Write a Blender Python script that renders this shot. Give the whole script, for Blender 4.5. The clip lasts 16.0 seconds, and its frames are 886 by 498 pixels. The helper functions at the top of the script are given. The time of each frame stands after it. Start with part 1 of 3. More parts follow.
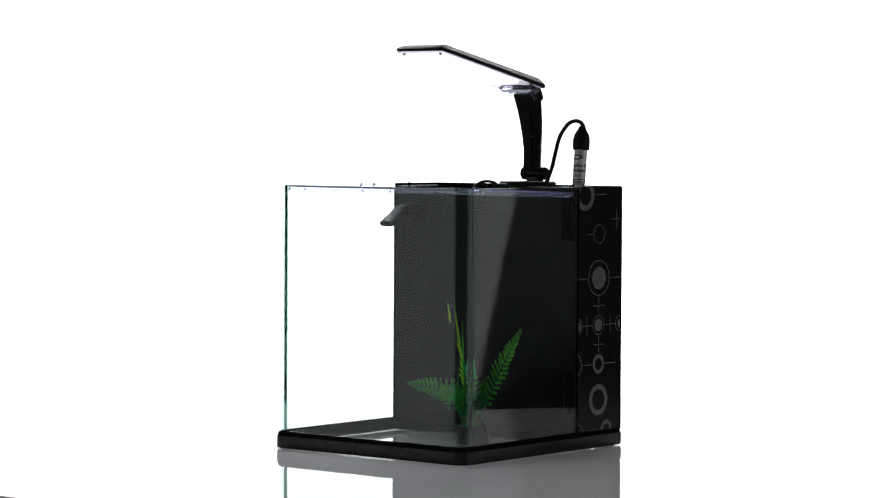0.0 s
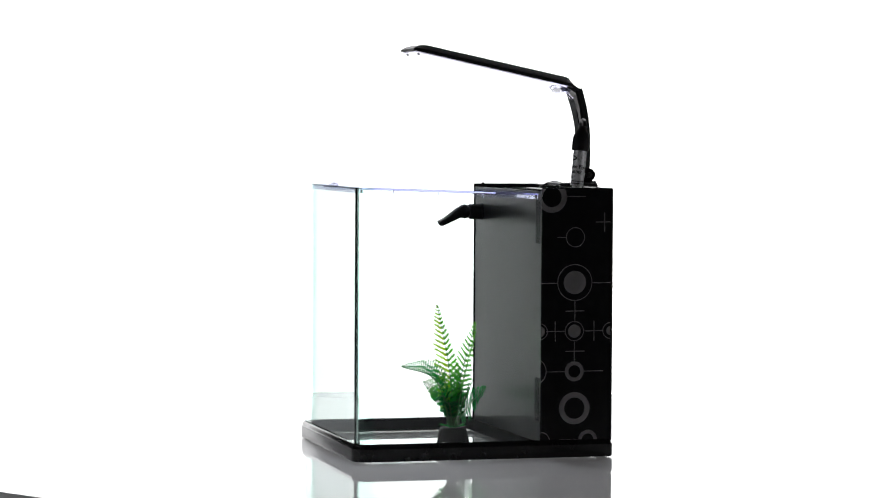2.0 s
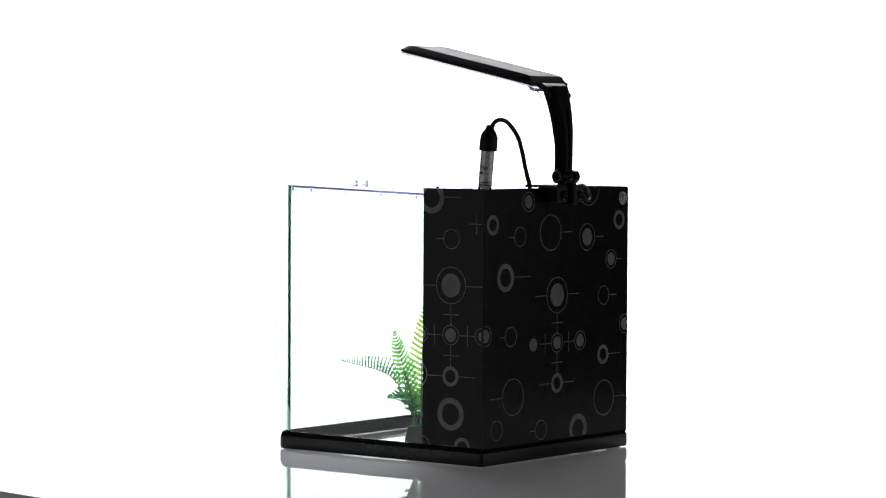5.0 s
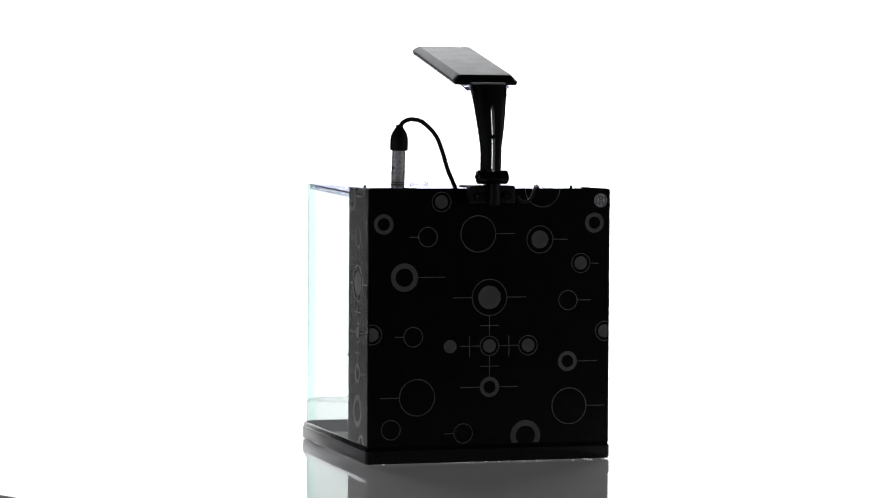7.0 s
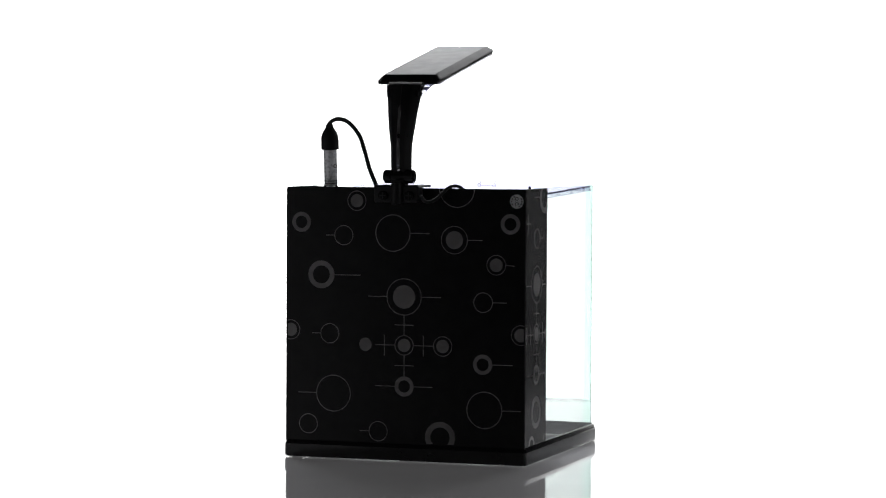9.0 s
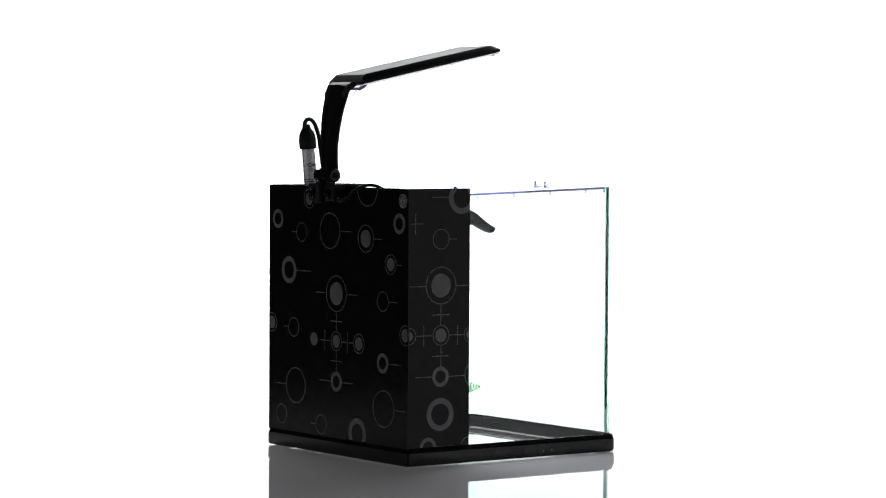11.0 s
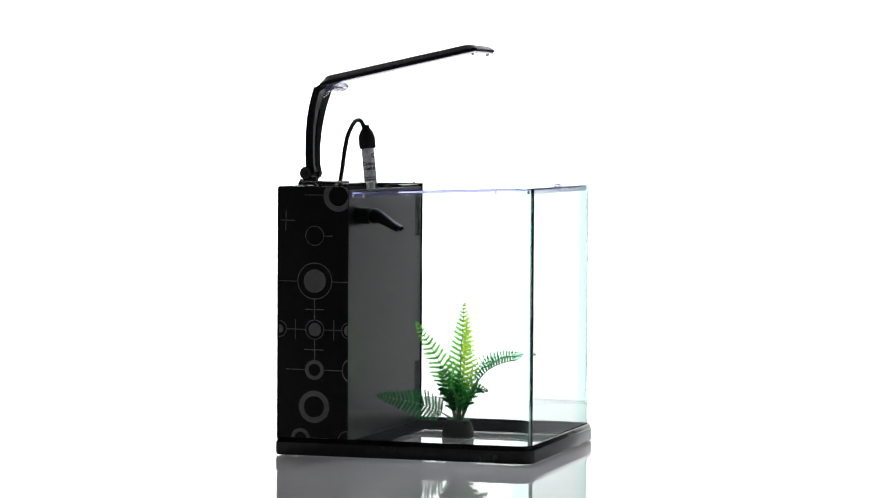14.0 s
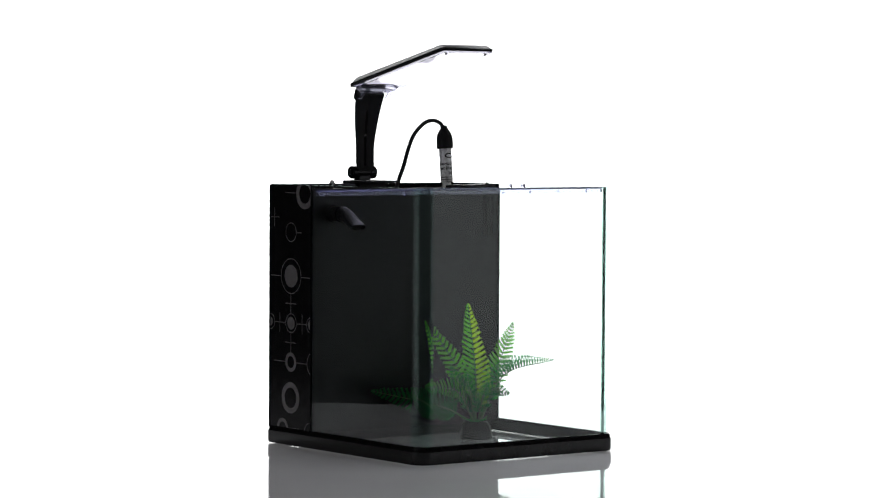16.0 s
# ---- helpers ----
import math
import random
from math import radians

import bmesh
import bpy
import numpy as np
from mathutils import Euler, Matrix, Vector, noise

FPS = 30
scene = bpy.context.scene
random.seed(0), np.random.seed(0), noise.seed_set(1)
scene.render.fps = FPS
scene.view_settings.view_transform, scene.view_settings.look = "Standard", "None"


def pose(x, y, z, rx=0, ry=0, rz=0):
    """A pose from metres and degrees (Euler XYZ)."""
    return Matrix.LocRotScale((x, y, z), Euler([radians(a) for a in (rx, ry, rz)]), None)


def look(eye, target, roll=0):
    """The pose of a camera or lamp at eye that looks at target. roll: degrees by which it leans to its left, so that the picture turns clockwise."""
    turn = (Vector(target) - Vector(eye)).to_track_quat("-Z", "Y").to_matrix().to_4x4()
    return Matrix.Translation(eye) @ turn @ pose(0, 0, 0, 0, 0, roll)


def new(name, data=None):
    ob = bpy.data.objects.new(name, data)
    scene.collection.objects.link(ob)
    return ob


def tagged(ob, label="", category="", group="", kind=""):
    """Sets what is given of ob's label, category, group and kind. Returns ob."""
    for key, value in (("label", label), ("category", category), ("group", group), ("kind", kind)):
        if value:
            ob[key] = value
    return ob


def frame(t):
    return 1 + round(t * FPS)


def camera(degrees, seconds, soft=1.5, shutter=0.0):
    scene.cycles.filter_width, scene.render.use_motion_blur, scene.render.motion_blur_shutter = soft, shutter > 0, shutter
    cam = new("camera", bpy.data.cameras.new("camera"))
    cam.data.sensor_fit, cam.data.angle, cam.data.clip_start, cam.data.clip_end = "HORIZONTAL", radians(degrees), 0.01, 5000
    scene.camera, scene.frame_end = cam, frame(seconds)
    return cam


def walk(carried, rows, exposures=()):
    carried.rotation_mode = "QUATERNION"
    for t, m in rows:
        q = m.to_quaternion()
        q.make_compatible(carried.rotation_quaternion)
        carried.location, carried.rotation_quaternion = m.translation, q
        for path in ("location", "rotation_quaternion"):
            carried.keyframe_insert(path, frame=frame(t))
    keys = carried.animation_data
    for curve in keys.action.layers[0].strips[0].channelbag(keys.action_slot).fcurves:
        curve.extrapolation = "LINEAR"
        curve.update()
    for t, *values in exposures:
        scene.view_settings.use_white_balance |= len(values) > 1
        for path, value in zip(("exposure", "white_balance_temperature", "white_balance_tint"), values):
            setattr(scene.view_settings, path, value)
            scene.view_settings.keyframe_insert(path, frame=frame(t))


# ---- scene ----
# A small aquarium turns once on a white turntable before a fixed camera.
cam = camera(17.831, 16.0, soft=1.15, shutter=0.4)
EYE = (0.0, -3.2, 0.3594)
AIM = (-math.sin(radians(0.0801)) * math.cos(radians(2.3965)), math.cos(radians(0.0801)) * math.cos(radians(2.3965)),
       -math.sin(radians(2.3965)))
VIEW = look(EYE, (EYE[0] + AIM[0], EYE[1] + AIM[1], EYE[2] + AIM[2]), 0.326)
walk(cam, [(0.0, VIEW), (16.0, VIEW)])

# ---- light: a white sweep that glows itself, two softboxes beside it, an added fill over the back of the table, a dim studio ----
world = bpy.data.worlds.new("studio")
scene.world = world
world.use_nodes = True
world.node_tree.nodes["Background"].inputs[0].default_value = (0.9, 0.95, 1.0, 1)
world.node_tree.nodes["Background"].inputs[1].default_value = 0.03
scene.view_settings.exposure = 0.0


def softbox(name, eye, target, w, h, power, roll=0):
    data = bpy.data.lights.new(name, "AREA")
    data.shape, data.size, data.size_y, data.energy = "RECTANGLE", w, h, power
    data.color = (0.97, 0.975, 1.0)
    ob = new(name, data)
    ob.matrix_world = look(eye, target, roll)
    return ob


softbox("softbox_left", (-2.0, -1.04, 0.25), (0, 0, 0.2), 1.7, 1.5, 3.1, 16)
softbox("softbox_right", (2.0, -0.60, 0.25), (0, 0, 0.2), 1.9, 1.5, 4.0, -16)
# Unseen lamp, added to whiten the turntable's far side.
softbox("softbox_top", (0.0, 0.95, 1.05), (0, 0.5, 0.0), 1.4, 0.5, 18.0)

# ---- materials ----


def material(name):
    m = bpy.data.materials.new(name)
    m.use_nodes = True
    t = m.node_tree
    return m, t, t.nodes["Principled BSDF"]


def relief(t, b, scale, strength, distance=0.0005, detail=4.0):
    """Fine bump in metres-scaled object space."""
    co = t.nodes.new("ShaderNodeTexCoord")
    n = t.nodes.new("ShaderNodeTexNoise")
    n.inputs["Scale"].default_value, n.inputs["Detail"].default_value = scale, detail
    bump = t.nodes.new("ShaderNodeBump")
    bump.inputs["Strength"].default_value, bump.inputs["Distance"].default_value = strength, distance
    t.links.new(co.outputs["Object"], n.inputs["Vector"])
    t.links.new(n.outputs["Fac"], bump.inputs["Height"])
    t.links.new(bump.outputs["Normal"], b.inputs["Normal"])
    return co, n


def vary(t, b, co, scale, low, high, socket="Roughness"):
    """Blotches of a value between low and high."""
    n = t.nodes.new("ShaderNodeTexNoise")
    n.inputs["Scale"].default_value, n.inputs["Detail"].default_value = scale, 5.0
    r = t.nodes.new("ShaderNodeMapRange")
    r.inputs["From Min"].default_value, r.inputs["From Max"].default_value = 0.3, 0.7
    r.inputs["To Min"].default_value, r.inputs["To Max"].default_value = low, high
    t.links.new(co.outputs["Object"], n.inputs["Vector"])
    t.links.new(n.outputs["Fac"], r.inputs["Value"])
    t.links.new(r.outputs["Result"], b.inputs[socket])


def tint(t, b, co, scale, low, high):
    """Blotches between two colours."""
    n = t.nodes.new("ShaderNodeTexNoise")
    n.inputs["Scale"].default_value, n.inputs["Detail"].default_value = scale, 5.0
    r = t.nodes.new("ShaderNodeValToRGB")
    r.color_ramp.elements[0].color, r.color_ramp.elements[1].color = (*low, 1), (*high, 1)
    r.color_ramp.elements[0].position, r.color_ramp.elements[1].position = 0.3, 0.7
    t.links.new(co.outputs["Object"], n.inputs["Vector"])
    t.links.new(n.outputs["Fac"], r.inputs["Fac"])
    t.links.new(r.outputs["Color"], b.inputs["Base Color"])


def plastic(name, low, high, rough=(0.25, 0.4), grain=900, strength=0.12, shine=0.5):
    m, t, b = material(name)
    b.inputs["Specular IOR Level"].default_value = shine
    if strength:
        co, _ = relief(t, b, grain, strength)
    else:
        co = t.nodes.new("ShaderNodeTexCoord")
    tint(t, b, co, 40, low, high)
    vary(t, b, co, 60, *rough)
    return m


def clear(name, colour, ior, rough=0.0, milk=(1, 1, 1), milky=0.0):
    m, t, b = material(name)
    t.nodes.remove(b)
    g = t.nodes.new("ShaderNodeBsdfGlass")
    g.inputs["Color"].default_value = (*colour, 1)
    g.inputs["IOR"].default_value, g.inputs["Roughness"].default_value = ior, rough
    shader = g
    if milky:
        haze = t.nodes.new("ShaderNodeBsdfTranslucent")
        haze.inputs["Color"].default_value = (*milk, 1)
        shader = t.nodes.new("ShaderNodeMixShader")
        shader.inputs[0].default_value = milky
        t.links.new(g.outputs[0], shader.inputs[1])
        t.links.new(haze.outputs[0], shader.inputs[2])
    t.links.new(shader.outputs[0], t.nodes["Material Output"].inputs["Surface"])
    return m


# One glass; bends and front are tinted greener to paint in its edge-on green.
BEND_TINT = clear("path_tinted_bend_glass", (0.88, 0.987, 0.957), 1.5)
GLASS = clear("greenish_glass", (0.982, 0.998, 0.994), 1.5)
FRONT_GLASS = clear("path_tinted_front_glass", (0.965, 0.997, 0.988), 1.5)
# Rim colour darkened to paint in the dark line that refraction leaves.
RIM_GLASS = clear("dark_painted_glass_rim", (0.50, 0.62, 0.58), 1.5, 0.25)
FLOAT = clear("floor_glass", (0.985, 0.996, 0.992), 1.5)
# Translucent milk in ACRYLIC, LIP and CLEAR lightens edges that refract the dark room.
ACRYLIC = clear("violet_tinged_acrylic", (0.80, 0.80, 0.95), 1.47, 0.0, (0.70, 0.70, 0.92), 0.05)
LIP = clear("milk_lightened_acrylic", (0.93, 0.93, 0.98), 1.47, 0.01, (0.75, 0.75, 0.94), 0.03)
CLEAR = clear("clear_plastic", (0.92, 0.92, 0.98), 1.45, 0.02, (0.80, 0.80, 0.95), 0.10)
SATIN = plastic("satin_black_plastic", (0.008, 0.008, 0.009), (0.012, 0.012, 0.013), (0.50, 0.56), 900, 0, 0.22)
BLACK = plastic("moulded_black_plastic", (0.008, 0.008, 0.009), (0.014, 0.014, 0.015), (0.13, 0.18), 900, 0.015, 0.35)
MATT = plastic("matt_black_plastic", (0.012, 0.012, 0.013), (0.02, 0.02, 0.021), (0.4, 0.55), 1400, 0.1, 0.3)
PARTITION = plastic("black_filter_partition", (0.006, 0.006, 0.0065), (0.009, 0.009, 0.0095), (0.29, 0.31), 160, 0, 0.17)
FILM = plastic("printed_black_film", (0.006, 0.006, 0.007), (0.010, 0.010, 0.011), (0.22, 0.26), 300, 0, 0.19)
PRINT = plastic("grey_print", (0.185, 0.178, 0.178), (0.225, 0.217, 0.217), (0.22, 0.26), 300, 0, 0.3)
BACKED = plastic("black_backed_glass", (0.006, 0.006, 0.0065), (0.009, 0.009, 0.0095), (0.04, 0.07), 160, 0, 0.5)
SPOUT = plastic("dull_black_spout_plastic", (0.008, 0.008, 0.0085), (0.013, 0.013, 0.0135), (0.36, 0.44), 400, 0.02, 0.05)
SKIRT = plastic("matt_black_skirt", (0.006, 0.006, 0.0065), (0.010, 0.010, 0.0105), (0.40, 0.5), 160, 0, 0.0)
RUBBER = plastic("black_rubber", (0.012, 0.012, 0.012), (0.022, 0.022, 0.022), (0.45, 0.6), 1500, 0.1, 0.25)
CLAY = plastic("dark_planter_clay", (0.005, 0.005, 0.005), (0.018, 0.017, 0.017), (0.6, 0.8), 300, 0.5, 0.25)
INK = plastic("black_ink", (0.008, 0.008, 0.008), (0.012, 0.012, 0.012), (0.4, 0.5))
STEM = plastic("green_stem", (0.02, 0.13, 0.03), (0.05, 0.24, 0.045), (0.4, 0.55), 500, 0.1)
FEET = clear("silicone", (0.9, 0.9, 0.9), 1.4, 0.2)


def steel():
    m, t, b = material("brushed_silver_sleeve")
    co, n = relief(t, b, 600, 0.05)
    b.inputs["Metallic"].default_value = 0.3
    tint(t, b, co, 150, (0.86, 0.86, 0.87), (0.92, 0.92, 0.93))
    vary(t, b, co, 300, 0.24, 0.32)
    tr = t.nodes.new("ShaderNodeBsdfTranslucent")
    tr.inputs["Color"].default_value = (0.9, 0.9, 0.9, 1)
    mix = t.nodes.new("ShaderNodeMixShader")
    mix.inputs[0].default_value = 0.3
    t.links.new(b.outputs[0], mix.inputs[1])
    t.links.new(tr.outputs[0], mix.inputs[2])
    t.links.new(mix.outputs[0], t.nodes["Material Output"].inputs["Surface"])
    return m


def foil():
    m, t, b = material("silver_sticker_foil")
    co, _ = relief(t, b, 900, 0.03)
    b.inputs["Metallic"].default_value = 0.85
    tint(t, b, co, 200, (0.86, 0.86, 0.87), (0.92, 0.92, 0.92))
    vary(t, b, co, 300, 0.28, 0.36)
    return m


STEEL = steel()
FOIL = foil()


def leaf(name, deep, lit_tip, thin_deep, thin_lit_tip):
    """Soft plastic leaf; light passes through it. Backlight is painted in: deep green by the foot, paler towards the
    tips.
    """
    m, t, b = material(name)
    co, _ = relief(t, b, 1200, 0.2)
    vary(t, b, co, 200, 0.3, 0.5)
    b.inputs["Specular IOR Level"].default_value = 0.3
    n = t.nodes.new("ShaderNodeTexNoise")
    n.inputs["Scale"].default_value, n.inputs["Detail"].default_value = 70, 4.0
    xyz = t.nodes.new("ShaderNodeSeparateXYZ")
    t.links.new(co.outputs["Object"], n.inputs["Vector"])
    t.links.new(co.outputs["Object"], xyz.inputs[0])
    # Height ramp: painted shade towards the foot, painted backlight towards the tips.
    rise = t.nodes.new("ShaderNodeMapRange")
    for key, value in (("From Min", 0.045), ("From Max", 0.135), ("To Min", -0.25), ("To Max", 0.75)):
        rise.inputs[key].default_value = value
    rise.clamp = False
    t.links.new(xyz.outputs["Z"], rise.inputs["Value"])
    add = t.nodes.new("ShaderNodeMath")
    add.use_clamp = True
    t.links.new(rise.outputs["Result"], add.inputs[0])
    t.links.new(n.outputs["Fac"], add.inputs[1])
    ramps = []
    for a, c in ((deep, lit_tip), (thin_deep, thin_lit_tip)):
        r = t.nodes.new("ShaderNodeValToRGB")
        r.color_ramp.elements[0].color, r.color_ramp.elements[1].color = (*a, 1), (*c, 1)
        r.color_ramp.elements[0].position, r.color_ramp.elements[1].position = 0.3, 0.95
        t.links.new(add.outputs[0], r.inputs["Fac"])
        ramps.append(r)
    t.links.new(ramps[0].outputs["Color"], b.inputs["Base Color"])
    tr = t.nodes.new("ShaderNodeBsdfTranslucent")
    t.links.new(ramps[1].outputs["Color"], tr.inputs["Color"])
    mix = t.nodes.new("ShaderNodeMixShader")
    mix.inputs[0].default_value = 0.66
    t.links.new(b.outputs[0], mix.inputs[1])
    t.links.new(tr.outputs[0], mix.inputs[2])
    t.links.new(mix.outputs[0], t.nodes["Material Output"].inputs["Surface"])
    return m


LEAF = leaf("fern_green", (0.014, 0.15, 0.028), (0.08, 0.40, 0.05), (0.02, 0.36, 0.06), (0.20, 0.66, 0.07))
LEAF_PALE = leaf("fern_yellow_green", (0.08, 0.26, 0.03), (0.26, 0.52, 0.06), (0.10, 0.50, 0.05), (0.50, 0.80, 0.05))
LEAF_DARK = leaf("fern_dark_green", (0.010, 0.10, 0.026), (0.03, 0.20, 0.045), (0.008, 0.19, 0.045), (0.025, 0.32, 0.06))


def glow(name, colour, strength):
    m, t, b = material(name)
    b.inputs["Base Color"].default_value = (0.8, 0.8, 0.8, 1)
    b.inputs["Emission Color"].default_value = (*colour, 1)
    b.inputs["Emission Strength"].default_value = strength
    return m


def tabletop():
    m, t, b = material("glossy_white_acrylic")
    co, _ = relief(t, b, 3.0, 0.02, 0.002, 1.0)
    tint(t, b, co, 5, (0.55, 0.55, 0.562), (0.60, 0.60, 0.61))
    b.inputs["Roughness"].default_value = 0.015
    b.inputs["IOR"].default_value = 1.5
    # Faint emission added to lift the table's tone round the base.
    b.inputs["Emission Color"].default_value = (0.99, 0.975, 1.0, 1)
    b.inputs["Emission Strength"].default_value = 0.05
    return m


TABLE = tabletop()
EDGE = plastic("grey_board_edge", (0.28, 0.26, 0.27), (0.36, 0.34, 0.35), (0.5, 0.7))
FLOOR = plastic("studio_floor", (0.10, 0.10, 0.10), (0.14, 0.14, 0.14), (0.6, 0.8), 40, 0.2)
ROOM = plastic("dark_grey_paint", (0.05, 0.05, 0.052), (0.07, 0.07, 0.072), (0.7, 0.85), 60, 0.1)
# The sweep's lit white is put in as emission; no lamp stands behind it.
SWEEP_GLOW = glow("glowing_white_sweep", (1.0, 1.0, 1.0), 1.6)
LED = glow("led_diffuser", (1.0, 0.975, 0.985), 0.75)

# ---- mesh helpers ----


def part(name, bm, mat, parent, label="", smooth=0.0, kind=""):
    """Links a bmesh as one mesh object under a thing or a part."""
    bmesh.ops.recalc_face_normals(bm, faces=bm.faces)
    me = bpy.data.meshes.new(name)
    bm.to_mesh(me)
    bm.free()
    me.materials.append(mat)
    ob = new(name, me)
    ob.parent = parent
    if smooth:
        for p in me.polygons:
            p.use_smooth = True
        me.set_sharp_from_angle(angle=radians(smooth))
    return tagged(ob, label, kind=kind)


def box(bm, lo, hi, bevel=0.0, seg=2):
    vs = [bm.verts.new((x, y, z)) for z in (lo[2], hi[2]) for x, y in
          ((lo[0], lo[1]), (hi[0], lo[1]), (hi[0], hi[1]), (lo[0], hi[1]))]
    fs = [bm.faces.new([vs[i] for i in f]) for f in
          ((3, 2, 1, 0), (4, 5, 6, 7), (0, 1, 5, 4), (1, 2, 6, 5), (2, 3, 7, 6), (3, 0, 4, 7))]
    if bevel:
        es = {e for f in fs for e in f.edges}
        bmesh.ops.bevel(bm, geom=list(es), offset=bevel, segments=seg, affect="EDGES", profile=0.5)
    return vs


def lathe(bm, profile, seg=32, m=None):
    """Turns (radius, height) pairs about z."""
    rings = []
    for r, z in profile:
        ring = []
        for i in range(seg):
            a = 2 * math.pi * i / seg
            v = Vector((r * math.cos(a), r * math.sin(a), z))
            ring.append(bm.verts.new(m @ v if m else v))
        rings.append(ring)
    for a, b in zip(rings, rings[1:]):
        for i in range(seg):
            bm.faces.new((a[i], a[(i + 1) % seg], b[(i + 1) % seg], b[i]))
    bm.faces.new(rings[0][::-1])
    bm.faces.new(rings[-1])


def tube(bm, pts, radius, seg=10, ends=True):
    """A round cord along points."""
    pts = [Vector(p) for p in pts]
    rings, side = [], None
    for i, p in enumerate(pts):
        d = (pts[min(i + 1, len(pts) - 1)] - pts[max(i - 1, 0)]).normalized()
        if side is None:
            side = d.orthogonal().normalized()
        side = (side - side.dot(d) * d).normalized()
        up = d.cross(side)
        r = radius(i / (len(pts) - 1)) if callable(radius) else radius
        rings.append([bm.verts.new(p + r * (math.cos(2 * math.pi * k / seg) * side + math.sin(2 * math.pi * k / seg) * up))
                      for k in range(seg)])
    for a, b in zip(rings, rings[1:]):
        for i in range(seg):
            bm.faces.new((a[i], a[(i + 1) % seg], b[(i + 1) % seg], b[i]))
    if ends:
        bm.faces.new(rings[0][::-1])
        bm.faces.new(rings[-1])


def glide(points, n=8):
    """A smooth run (Catmull-Rom) through points."""
    p = [Vector(q) for q in points]
    p = [2 * p[0] - p[1]] + p + [2 * p[-1] - p[-2]]
    out = []
    for i in range(1, len(p) - 2):
        for k in range(n):
            t = k / n
            out.append(0.5 * (2 * p[i] + (p[i + 1] - p[i - 1]) * t + (2 * p[i - 1] - 5 * p[i] + 4 * p[i + 1] - p[i + 2]) * t * t
                              + (3 * p[i] - p[i - 1] - 3 * p[i + 1] + p[i + 2]) * t ** 3))
    return out + [p[-2]]


def prism(bm, outline, z0, z1):
    """Extrudes an (x, y) outline from z0 to z1."""
    a = [bm.verts.new((x, y, z0)) for x, y in outline]
    b = [bm.verts.new((x, y, z1)) for x, y in outline]
    n = len(a)
    for i in range(n):
        bm.faces.new((a[i], a[(i + 1) % n], b[(i + 1) % n], b[i]))
    return a, b


def bent(x0, x1, y0, y1, r, back=0.0, seg=10):
    """Outline of a rectangle with round front corners (towards +y) and slightly eased back ones."""
    pts = []
    for cx, cy, rr, a0 in ((x1, y1, r, 0), (x0, y1, r, 90), (x0, y0, back, 180), (x1, y0, back, 270)):
        sx, sy = (1 if cx == x1 else -1), (1 if cy == y1 else -1)
        if rr <= 0:
            pts.append((cx, cy))
            continue
        for i in range(seg + 1):
            a = radians(a0 + 90 * i / seg)
            pts.append((cx - sx * rr + rr * math.cos(a), cy - sy * rr + rr * math.sin(a)))
    return pts


def loft(bm, loops, closed_ends=False):
    """Skins between equal loops of (x, y, z)."""
    ls = [[bm.verts.new(p) for p in loop] for loop in loops]
    n = len(ls[0])
    for a, b in zip(ls, ls[1:]):
        for i in range(n):
            bm.faces.new((a[i], a[(i + 1) % n], b[(i + 1) % n], b[i]))
    if closed_ends:
        bm.faces.new(ls[0][::-1])
        bm.faces.new(ls[-1])
    return ls


def empty(name, label, category, group=""):
    ob = new(name)
    ob.empty_display_size = 0.02
    return tagged(ob, label, category, group)


# ---- the studio: sweep, floor, turntable ----


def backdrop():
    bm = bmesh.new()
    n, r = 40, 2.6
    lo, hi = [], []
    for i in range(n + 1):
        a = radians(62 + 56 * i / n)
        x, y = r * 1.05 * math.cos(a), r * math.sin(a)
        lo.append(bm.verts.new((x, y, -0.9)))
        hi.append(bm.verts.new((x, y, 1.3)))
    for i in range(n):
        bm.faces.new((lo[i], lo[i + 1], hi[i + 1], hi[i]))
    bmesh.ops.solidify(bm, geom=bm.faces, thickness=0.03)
    ob = part("backdrop", bm, SWEEP_GLOW, None, "plain white studio sweep, its brightness put in as emission", 60)
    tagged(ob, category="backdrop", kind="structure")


def studio_floor():
    bm = bmesh.new()
    box(bm, (-6, -6, -0.95), (6, 6, -0.9))
    tagged(part("floor", bm, FLOOR, None, "grey painted studio floor"), category="floor", kind="structure")


def studio_walls():
    for name, lo, hi in (("wall_north", (-5.2, 5.0, -0.9), (5.2, 5.15, 3.4)), ("wall_south", (-5.2, -5.15, -0.9), (5.2, -5.0, 3.4)),
                         ("wall_west", (-5.2, -4.99, -0.9), (-5.05, 4.99, 3.4)), ("wall_east", (5.05, -4.99, -0.9), (5.2, 4.99, 3.4)),
                         ("ceiling", (-5.2, -5.15, 3.41), (5.2, 5.15, 3.5))):
        bm = bmesh.new()
        box(bm, lo, hi)
        tagged(part(name, bm, ROOM, None, "plain dark grey studio " + name.split("_")[0]), category=name.split("_")[0], kind="structure")


